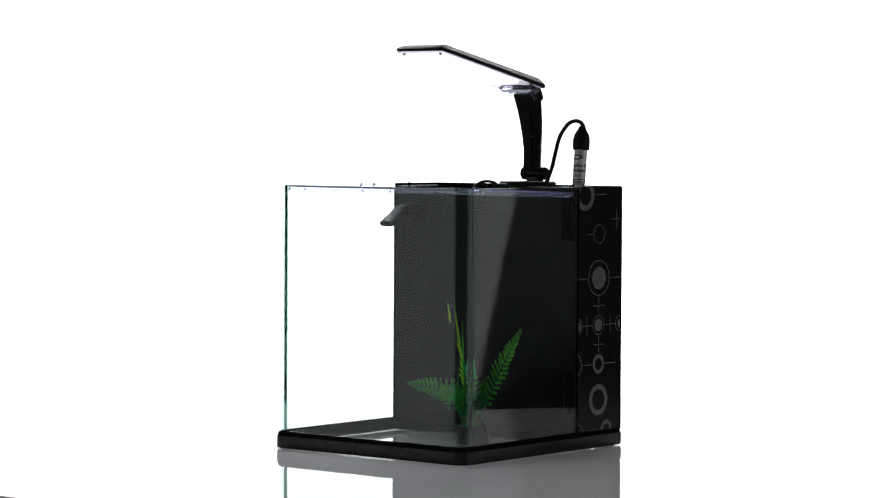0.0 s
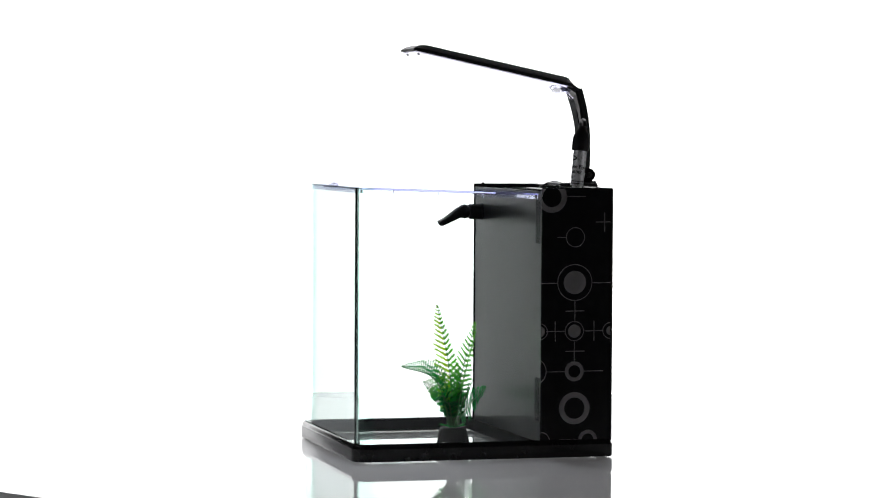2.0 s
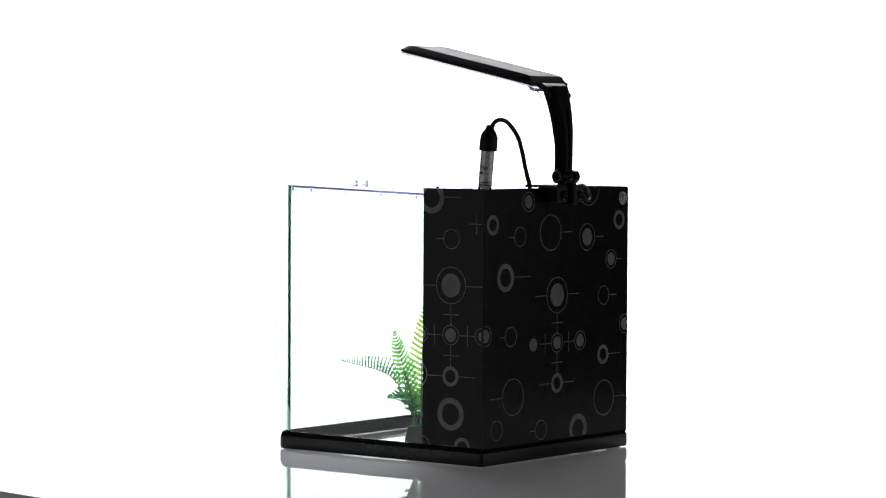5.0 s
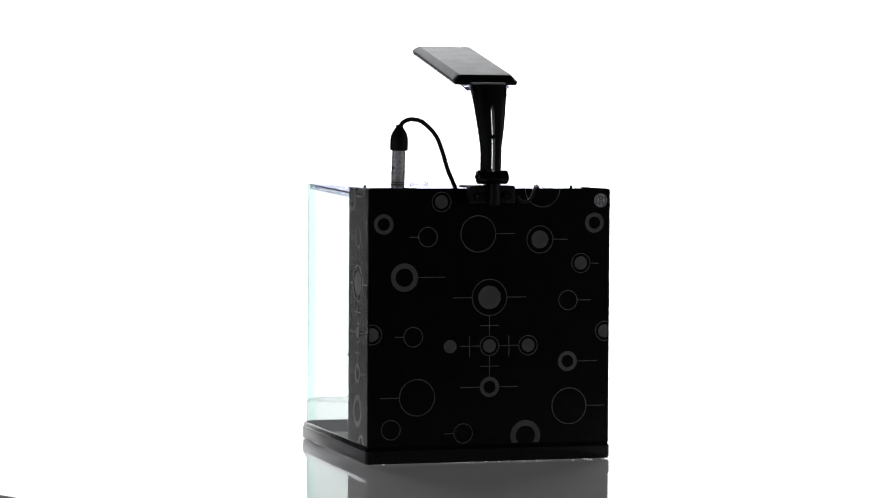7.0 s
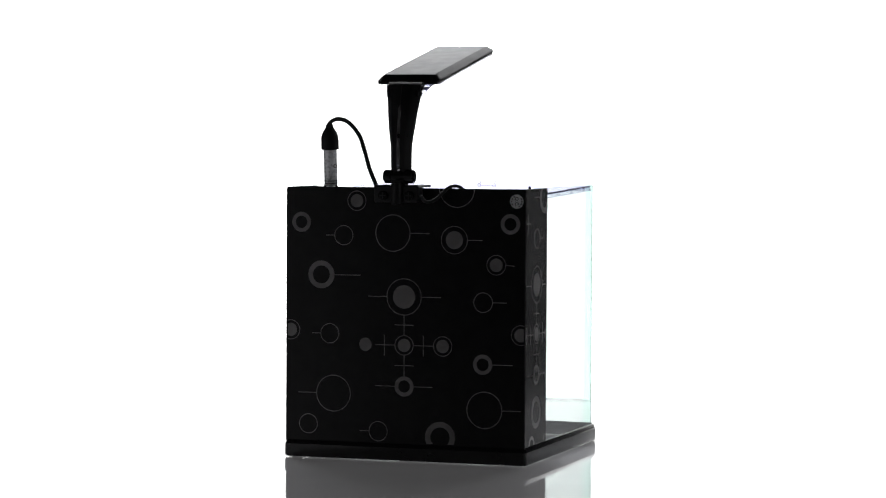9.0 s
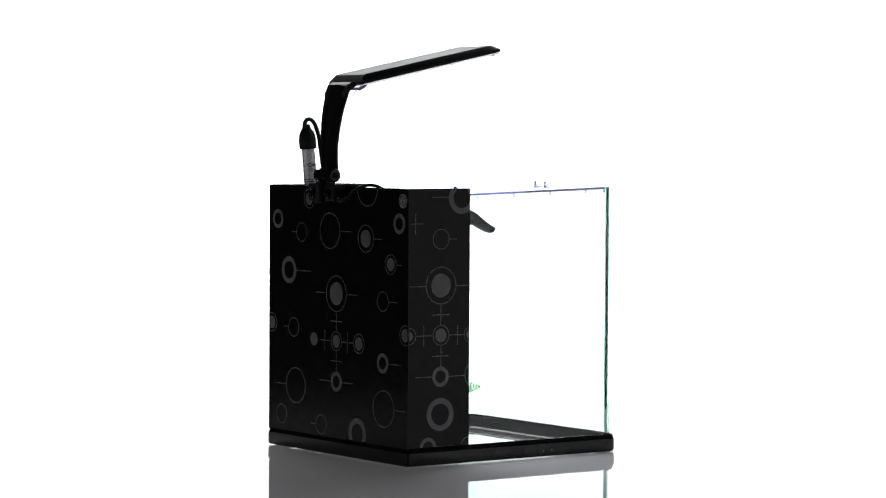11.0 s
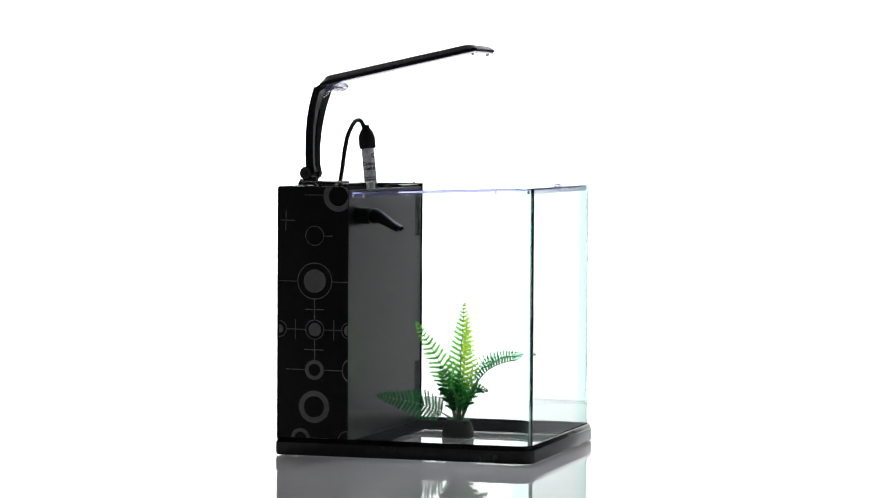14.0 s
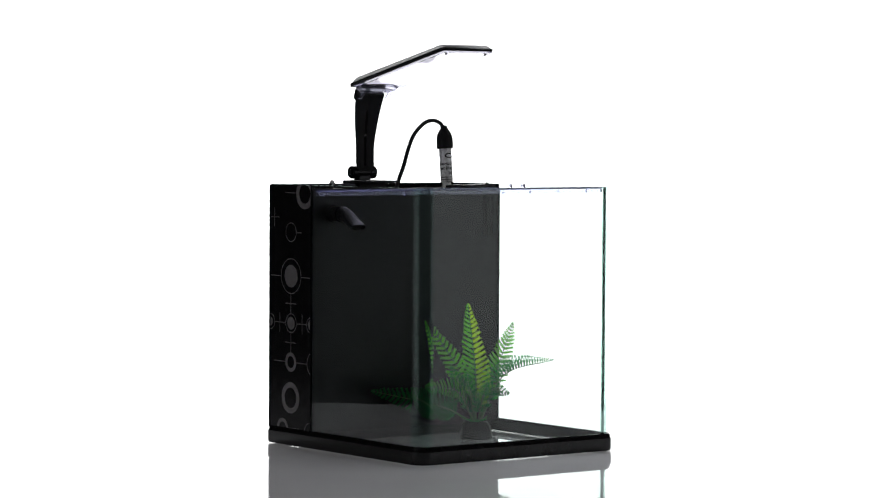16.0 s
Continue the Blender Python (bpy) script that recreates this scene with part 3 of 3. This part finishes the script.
def lamp():
    thing = empty("aquarium_lamp", "black LED aquarium lamp on a curved arm clamped to the back", "lamp")
    cx = 0.0004
    # head: local u runs back along the head, w is up
    tip, slope = Vector((cx, 0.0473, 0.4472)), radians(11.95)
    back_dir, up = Vector((0, -math.cos(slope), -math.sin(slope))), Vector((0, -math.sin(slope), math.cos(slope)))
    side = Vector((1, 0, 0))
    length = 0.1910

    def at(u, s, w):
        return tip + back_dir * u + side * s + up * w

    def section(u, half, top_half, w0, w1, r=0.0012):
        return [at(u, s, w) for s, w in ((-half + r, w0), (half - r, w0), (half, w0 + r), (half, w0 + 0.0035), (top_half, w1 - r * 0.6),
                                         (top_half - r, w1), (-top_half + r, w1), (-top_half, w1 - r * 0.6), (-half, w0 + 0.0035), (-half, w0 + r))]
    bm = bmesh.new()
    loft(bm, [section(0.0004, 0.0325, 0.0315, 0.0016, 0.0042, 0.0006), section(0.0018, 0.0340, 0.0320, 0.0021, 0.0060), section(0.0050, 0.0350, 0.0312, 0.0021, 0.0088),
              section(0.0100, 0.0360, 0.0308, 0.0021, 0.0108), section(0.0150, 0.0360, 0.0306, 0.0021, 0.0114),
              section(0.1800, 0.0360, 0.0306, 0.0021, 0.0120), section(0.1838, 0.0360, 0.0306, 0.0021, 0.0114),
              section(0.1888, 0.0356, 0.0318, 0.0021, 0.0066), section(length, 0.0340, 0.0325, 0.0016, 0.0040, 0.0006)], True)
    head = part("head", bm, SATIN, thing, "slim black lamp head with bevelled sides", 25)
    bm = bmesh.new()
    loft(bm, [[at(u, s, w) for u, s in ((0.003, -0.0335), (0.003, 0.0335), (0.183, 0.0335), (0.183, -0.0335))] for w in (0.0, 0.0004, 0.0019)], True)
    part("cover", bm, CLEAR, head, "clear plastic cover")
    bm = bmesh.new()
    loft(bm, [[at(u, s, w) for u, s in ((0.006, -0.0305), (0.006, 0.0305), (0.164, 0.0305), (0.164, -0.0305))] for w in (0.0004, 0.0013)], True)
    part("diffuser", bm, LED, head, "lit white diffuser")
    for u in (0.008,):
        for s in (-0.027, 0.027):
            bm = bmesh.new()
            m = Matrix.Translation(at(u, s, -0.0009)) @ Matrix((side, -back_dir, up)).transposed().to_4x4()
            lathe(bm, [(0.0018, -0.0004), (0.0016, 0.0), (0.0016, 0.0012)], 16, m)
            part("screw", bm, MATT, head)
    # clear rear bracket under the head: a shallow tray with sloping ends
    bm = bmesh.new()
    prof = [(-0.0270, -0.0003), (0.0270, -0.0003), (0.0215, -0.0050), (-0.0215, -0.0050)]
    loft(bm, [[at(u, s, w * k) for s, w in prof] for u, k in ((0.1790, 0.45), (0.1825, 1.0), (0.1895, 1.0), (0.1905, 0.9))], True)
    part("bracket", bm, CLEAR, head, "clear plastic bracket")
    for s in (-0.0185, 0.0185):
        bm = bmesh.new()
        prof = [(0.1840, -0.0048), (0.1905, -0.0048), (0.1975, -0.0100), (0.1955, -0.0110)]
        loft(bm, [[at(u, s + d, w) for u, w in prof] for d in (-0.0016, 0.0016)], True)
        part("bracket_ear", bm, CLEAR, head, "clear plastic ear")
    # knuckle between head and arm
    bm = bmesh.new()
    prof = [(-0.1382, 0.4082), (-0.1392, 0.4122), (-0.1450, 0.4122), (-0.1510, 0.4085), (-0.1540, 0.4030), (-0.1500, 0.3985), (-0.1455, 0.4040)]
    loft(bm, [[(cx + d, y, z) for y, z in prof] for d in (-0.0192, -0.0182, 0.0182, 0.0192)], True)
    part("knuckle", bm, MATT, thing, "black hinge knuckle", 40)
    for s in (-1, 1):
        bm = bmesh.new()
        lathe(bm, [(0.0040, 0.0), (0.0040, 0.0016), (0.0032, 0.0016)], 20, Matrix.Translation((cx + s * 0.0166, -0.1527, 0.3990)) @ pose(0, 0, 0, 0, 90 * s))
        part("hinge_pin", bm, MATT, thing, "round hinge pin", 40)
    # arm: two curved blades with a slit between
    centre = glide([(-0.1514, 0.4075), (-0.1575, 0.3860), (-0.1612, 0.3650), (-0.1628, 0.3420), (-0.1625, 0.3220), (-0.1610, 0.3110)], 6)
    for s in (-1, 1):
        bm = bmesh.new()
        loops = []
        n = len(centre) - 1
        for i, (y, z) in enumerate(((c[0], c[1]) for c in [Vector((p[0], p[1])) for p in centre])):
            f = i / n
            a, b = centre[max(i - 1, 0)], centre[min(i + 1, n)]
            d = Vector((b[0] - a[0], b[1] - a[1])).normalized()
            nrm = Vector((-d.y, d.x))
            half = float(np.interp(f, (0.0, 0.05, 0.22, 0.40, 0.60, 1.0), (0.0205, 0.0202, 0.0178, 0.0155, 0.0122, 0.0116)))
            inner = 0.0017 if 0.22 < f < 0.9 else 0.00015
            th = 0.0058
            loop = []
            for w, o in ((inner, -th), (half * 0.50, -th), (half * 0.62, -th * 0.8), (half * 0.97, th * 0.5), (half * 0.96, th), (inner, th * 0.75)):
                loop.append((cx + s * w, y + nrm.x * o, z + nrm.y * o))
            loops.append(loop)
        loft(bm, loops, True)
        part("arm", bm, SATIN, thing, "curved black arm blade", 30)
    bm = bmesh.new()
    box(bm, (cx - 0.0095, -0.1665, 0.3515), (cx + 0.0095, -0.1580, 0.3560), 0.0008, 1)
    part("arm_bridge", bm, BLACK, thing, "cross bridge between the blades")
    # lower pivot
    bm = bmesh.new()
    lathe(bm, [(0.0064, -0.0172), (0.0076, -0.0160), (0.0076, -0.0085), (0.0062, -0.0080), (0.0062, 0.0080), (0.0076, 0.0085), (0.0076, 0.0160),
               (0.0064, 0.0172)], 32, Matrix.Translation((cx, -0.1640, 0.3100)) @ pose(0, 0, 0, 0, 90))
    pv = part("pivot", bm, BLACK, thing, "round black pivot", 35)
    for s in (-1, 1):
        bm = bmesh.new()
        m = Matrix.Translation((cx + s * 0.0172, -0.1640, 0.3100)) @ pose(0, 0, 0, 0, 90 * s)
        lathe(bm, [(0.0034, 0.0), (0.0034, 0.0008), (0.0028, 0.0012), (0.0014, 0.0012), (0.0012, 0.0004)], 24, m)
        part("pivot_cap", bm, MATT, pv, "ringed cap", 40)
    bm = bmesh.new()
    box(bm, (cx - 0.0085, -0.1690, 0.3000), (cx + 0.0085, -0.1580, 0.3070), 0.0012, 2)
    part("pivot_seat", bm, BLACK, thing)
    # clamp: plate over the rim, back block, post and thumb screws
    bm = bmesh.new()
    box(bm, (cx - 0.0255, -0.1710, TOP + 0.0006), (cx + 0.0235, -0.1260, TOP + 0.0034), 0.0008, 2)
    clamp = part("clamp", bm, MATT, thing, "black rim clamp")
    bm = bmesh.new()
    box(bm, (cx - 0.0265, -0.1715, 0.2820), (cx + 0.0240, -0.1545, 0.3000), 0.0015, 2)
    part("clamp_block", bm, MATT, clamp)
    bm = bmesh.new()
    box(bm, (cx - 0.0200, -0.1440, 0.2780), (cx + 0.0200, -0.1410, TOP + 0.0005), 0.0006, 1)
    part("clamp_jaw", bm, MATT, clamp)
    bm = bmesh.new()
    lathe(bm, [(0.0052, 0.2795), (0.0062, 0.2805), (0.0062, 0.2960), (0.0050, 0.3030)], 24, Matrix.Translation((cx, -0.1722, 0)))
    part("clamp_post", bm, MATT, clamp, "round post", 40)
    for x in (cx - 0.0155, cx + 0.0140):
        bm = bmesh.new()
        m = Matrix.Translation((x, -0.1716, 0.2895)) @ pose(0, 0, 0, 90)
        lathe(bm, [(0.0052, 0.0), (0.0052, 0.0024), (0.0044, 0.0032)], 20, m)
        box_m = bmesh.new()
        sc = part("thumb_screw", bm, BLACK, clamp, "black thumb screw", 40)
        box(box_m, (x - 0.0006, -0.1753, 0.2857), (x + 0.0006, -0.1742, 0.2933))
        box(box_m, (x - 0.0038, -0.1753, 0.2889), (x + 0.0038, -0.1742, 0.2901))
        part("cross_grip", box_m, MATT, sc)
    # power cord over the rim
    bm = bmesh.new()
    tube(bm, glide([(0.026, -0.168, 0.290), (0.032, -0.170, 0.2835), (0.041, -0.168, 0.2845), (0.047, -0.163, 0.2905), (0.052, -0.155, 0.2975), (0.057, -0.146, 0.3000),
                    (0.062, -0.136, 0.2975), (0.066, -0.128, 0.2880), (0.068, -0.122, 0.2600), (0.068, -0.118, 0.21)], 6), 0.0019, 12)
    part("cord", bm, RUBBER, thing, "black power cord", 60)
    # the head and arm are swung a little on the clamp
    swing = Matrix.Translation((cx, -0.165, 0)) @ pose(0, 0, 0, 0, 0, -1.4) @ Matrix.Translation((-cx, 0.165, 0))
    for ob in thing.children:
        if ob.name.split(".")[0] not in ("clamp", "cord"):
            for piece in (ob, *ob.children):
                piece.data.transform(swing)
    return thing


# ---- heater ----


def heater():
    thing = empty("heater", "silver glass-tube aquarium heater with black cap and cable", "heater")
    low, high = Vector((-0.0938, -0.1233, 0.2975)), Vector((-0.0937, -0.1272, 0.3385))
    d = (high - low).normalized()
    q = d.to_track_quat("Z", "Y").to_matrix().to_4x4()
    m = Matrix.Translation(high) @ q
    r = 0.0074
    bm = bmesh.new()
    lathe(bm, [(r - 0.001, -0.1340), (r, -0.1325), (r, -0.0400), (r - 0.0003, -0.0397)], 40, m)
    tube_glass = part("tube", bm, GLASS, thing, "clear glass tube", 40)
    tube_glass.visible_shadow = False
    bm = bmesh.new()
    lathe(bm, [(0.0030, -0.1320), (0.0034, -0.1315), (0.0034, -0.0405), (0.0030, -0.0402)], 24, m)
    part("core", bm, STEEL, thing, "silver heating core", 40)
    bm = bmesh.new()
    lathe(bm, [(r - 0.0006, -0.0396), (r, -0.0392), (r, -0.0004)], 48, m)
    body = part("sleeve", bm, STEEL, thing, "silver printed sleeve", 40)
    bm = bmesh.new()
    lathe(bm, [(0.0082, -0.0004), (0.0098, 0.0), (0.0098, 0.0100), (0.0094, 0.0145), (0.0078, 0.0190), (0.0055, 0.0225), (0.0044, 0.0240), (0.0042, 0.0268),
               (0.0034, 0.0275)], 40, m)
    part("cap", bm, RUBBER, thing, "black rubber cap", 40)
    bm = bmesh.new()
    tube(bm, glide([(-0.0938, -0.1322, 0.3620), (-0.0920, -0.1330, 0.3670), (-0.0870, -0.1338, 0.3705), (-0.0800, -0.1345, 0.3716), (-0.0690, -0.1360, 0.3682),
                    (-0.0555, -0.1385, 0.3541), (-0.0481, -0.1400, 0.3358), (-0.0425, -0.1405, 0.3175), (-0.0335, -0.1405, 0.2960),
                    (-0.0280, -0.1390, 0.2720), (-0.0260, -0.1380, 0.21)], 6), 0.0025, 12)
    part("cable", bm, RUBBER, thing, "black cable", 60)

    def wrap(z0):
        """Bends flat lettering round the tube, its middle towards the tank's front."""
        def place(p):
            a = math.pi / 2 + p.x / r
            return m @ Vector(((r + 0.00012) * math.cos(a), (r + 0.00012) * math.sin(a), z0 + p.y))
        return place
    words("Calentador Fijo", 0.0056, INK, body, "lettering", wrap(-0.0185))
    words("Set Heather", 0.0056, INK, body, "lettering", wrap(-0.0240))
    words("20", 0.0050, INK, body, "lettering", wrap(-0.0300))
    # oval mark, plain
    bm = bmesh.new()
    n = 32
    a = [bm.verts.new((0.0062 * math.cos(2 * math.pi * i / n), 0.0030 * math.sin(2 * math.pi * i / n), 0)) for i in range(n)]
    b = [bm.verts.new((0.0046 * math.cos(2 * math.pi * i / n), 0.0017 * math.sin(2 * math.pi * i / n), 0)) for i in range(n)]
    for i in range(n):
        bm.faces.new((a[i], a[(i + 1) % n], b[(i + 1) % n], b[i]))
    put = wrap(-0.0090)
    for v in bm.verts:
        v.co = put(v.co)
    part("oval_mark", bm, INK, body)
    for z in (-0.0345, -0.0372):
        bm = bmesh.new()
        lathe(bm, [(r + 0.0001, z - 0.0003), (r + 0.00015, z), (r + 0.0001, z + 0.0003)], 40, m)
        part("printed_line", bm, INK, body)
    return thing


# ---- plant ----


def frond(thing, root, mid, tip, width, mat, seed, face, bare=0.24, cup=0.06, blunt=1.15, gap=0.0051, other=None):
    """A plastic fern frond: a rib with paired leaflets, each a small comb of teeth. face: the way that its upper side looks."""
    rnd = random.Random(seed)
    path = glide([root, mid, tip], 16)
    n = len(path) - 1
    bm = bmesh.new()
    tube(bm, path, lambda f: 0.00110 * (1 - 0.60 * f), 6)
    st = part("frond", bm, STEM, thing, "fern frond", 60)
    bm_near = bmesh.new()
    bm_far = bmesh.new() if other else bm_near
    total = sum((b - a).length for a, b in zip(path, path[1:]))
    count = max(9, int(total * (1 - bare) / gap))
    face = Vector(face).normalized()
    for k in range(count + 1):
        f = bare + (1 - bare) * (1 - (1 - min(1, k / count)) ** 1.25)
        i = min(int(f * n), n - 1)
        p = path[i].lerp(path[i + 1], f * n - i)
        t = (path[i + 1] - path[i]).normalized()
        nrm = (face - face.dot(t) * t).normalized()
        across = t.cross(nrm)
        g = k / count
        reach = width * (0.70 + 1.2 * g if g < 0.25 else 1.0 - 0.93 * ((g - 0.25) / 0.75) ** blunt) * rnd.uniform(0.93, 1.05)
        for s, bm in ((-1, bm_near), (1, bm_far)):
            if other and s > 0:
                reach *= 1.18
            d = (across * s * 0.90 + t * (0.36 + 0.40 * g) + nrm * (cup + rnd.uniform(-0.10, 0.10))).normalized()
            e = nrm.cross(d).normalized()
            # a narrow tapering blade with pointed lobes on both edges
            steps = max(3, int(reach / 0.0018))
            full = 0.0032 * min(1, 0.30 + reach / 0.0135)
            rail = []
            for j in range(steps + 1):
                q = j / steps
                c = p + d * reach * q + nrm * cup * reach * q * q
                half = 0.32 * full * (1 - 0.45 * q)
                rail.append((c, half, bm.verts.new(c + e * half), bm.verts.new(c - e * half)))
            for (c0, h0, a0, b0), (c1, h1, a1, b1) in zip(rail, rail[1:]):
                bm.faces.new((b0, a0, a1, b1))
                q = (c0 - p).length / reach
                lobe = full * (1 - 0.45 * q) * (0.55 if q < 0.04 else 1.0) * rnd.uniform(0.85, 1.1)
                for sg in (1, -1):
                    root0, root1 = c0.lerp(c1, 0.0) + e * sg * h0 * 0.8, c0.lerp(c1, 0.88) + e * sg * h0 * 0.8
                    mid = c0.lerp(c1, 0.70)
                    w0 = mid + e * sg * lobe * 0.60 - d * 0.00055 + nrm * rnd.uniform(-0.0003, 0.0003)
                    w1 = mid + e * sg * lobe + d * 0.0011 + nrm * rnd.uniform(-0.0004, 0.0004)
                    w2 = mid + e * sg * lobe * 0.58 + d * 0.0008
                    bm.faces.new([bm.verts.new(v) for v in (root0, w0, w1, w2, root1)])
    part("leaflets", bm_near, mat, st, "toothed leaflets")
    if other:
        part("leaflets", bm_far, other, st, "yellow-green toothed leaflets")


def plant():
    thing = empty("plastic_fern", "green plastic fern in a dark weighted foot", "plant")
    cx, cy, z0 = -0.0395, 0.0030, 0.0079
    bm = bmesh.new()
    lathe(bm, [(0.0182, z0), (0.0188, z0 + 0.001), (0.0180, z0 + 0.006), (0.0160, z0 + 0.014), (0.0142, z0 + 0.0185), (0.0128, z0 + 0.0198), (0.006, z0 + 0.0190)],
          28, Matrix.Translation((cx, cy, 0)))
    for v in bm.verts:
        k = noise.noise(v.co * 90) * 0.0012
        d = Vector((v.co.x - cx, v.co.y - cy, 0))
        if d.length > 1e-5 and v.co.z > z0 + 0.0005:
            v.co += d.normalized() * k
    part("foot", bm, CLAY, thing, "dark cone-shaped weight", 50)
    top = z0 + 0.0185
    r = lambda dx, dy: (cx + dx, cy + dy, top)
    def az(deg, lift=0.0):
        return (math.cos(radians(deg)), math.sin(radians(deg)), lift)
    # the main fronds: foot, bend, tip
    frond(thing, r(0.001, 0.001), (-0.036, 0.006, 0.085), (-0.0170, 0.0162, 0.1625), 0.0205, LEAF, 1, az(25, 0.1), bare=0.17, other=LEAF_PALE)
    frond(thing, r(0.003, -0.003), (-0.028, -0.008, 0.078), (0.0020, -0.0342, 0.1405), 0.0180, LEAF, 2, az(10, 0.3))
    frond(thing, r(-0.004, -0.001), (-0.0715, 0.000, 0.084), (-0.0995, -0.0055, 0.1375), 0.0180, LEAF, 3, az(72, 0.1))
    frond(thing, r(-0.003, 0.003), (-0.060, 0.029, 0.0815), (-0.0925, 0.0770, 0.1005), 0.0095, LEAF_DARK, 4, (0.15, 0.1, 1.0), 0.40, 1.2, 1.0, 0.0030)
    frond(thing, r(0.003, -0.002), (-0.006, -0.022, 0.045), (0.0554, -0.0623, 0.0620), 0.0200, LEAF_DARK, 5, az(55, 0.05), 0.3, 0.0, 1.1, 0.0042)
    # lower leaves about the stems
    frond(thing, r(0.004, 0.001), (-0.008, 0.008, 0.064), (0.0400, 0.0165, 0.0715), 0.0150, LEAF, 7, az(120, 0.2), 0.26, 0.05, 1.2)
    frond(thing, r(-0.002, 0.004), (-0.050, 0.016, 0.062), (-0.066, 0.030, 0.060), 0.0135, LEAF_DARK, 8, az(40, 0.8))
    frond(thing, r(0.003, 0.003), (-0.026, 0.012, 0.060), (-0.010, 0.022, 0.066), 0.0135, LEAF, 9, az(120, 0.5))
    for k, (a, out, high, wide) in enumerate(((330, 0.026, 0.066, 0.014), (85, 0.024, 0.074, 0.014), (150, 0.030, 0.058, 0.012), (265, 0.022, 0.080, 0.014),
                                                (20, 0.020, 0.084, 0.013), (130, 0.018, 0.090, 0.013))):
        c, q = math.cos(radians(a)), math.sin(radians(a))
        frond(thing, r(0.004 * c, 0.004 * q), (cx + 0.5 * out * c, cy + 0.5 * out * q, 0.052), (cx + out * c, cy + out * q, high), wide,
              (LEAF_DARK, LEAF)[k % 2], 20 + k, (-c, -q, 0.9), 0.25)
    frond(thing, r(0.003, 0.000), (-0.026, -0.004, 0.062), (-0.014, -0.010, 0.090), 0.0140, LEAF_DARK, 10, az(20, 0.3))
    # short papery collar
    rnd = random.Random(4)
    bm = bmesh.new()
    for k in range(14):
        a = 2 * math.pi * k / 14 + rnd.uniform(-0.15, 0.15)
        l, w = rnd.uniform(0.010, 0.017), 0.0014
        d, e = Vector((math.cos(a), math.sin(a), 0)), Vector((-math.sin(a), math.cos(a), 0))
        o = Vector((cx, cy, top + 0.0005)) + d * 0.003
        p0, p1, p2, p3 = o + e * w, o - e * w, o + d * l * 0.6 - e * w * 0.8 + Vector((0, 0, 0.003)), o + d * l * 0.6 + e * w * 0.8 + Vector((0, 0, 0.003))
        tipv = o + d * l + Vector((0, 0, rnd.uniform(0.002, 0.007)))
        vs = [bm.verts.new(v) for v in (p0, p1, p2, tipv, p3)]
        bm.faces.new(vs)
    part("collar", bm, LEAF, thing, "short leaf collar round the stems")
    return thing


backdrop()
studio_floor()
studio_walls()
TURNING = [turntable(), aquarium(), lid(), lamp(), heater(), plant()]


def motions():
    """All that stands on the turntable turns with it at one even speed."""
    rows = [(k / 2, pose(0, 0, 0, 0, 0, -0.77 - 17.722 * (k / 2 - 8))) for k in range(33)]
    for thing in TURNING:
        walk(thing, rows)


motions()
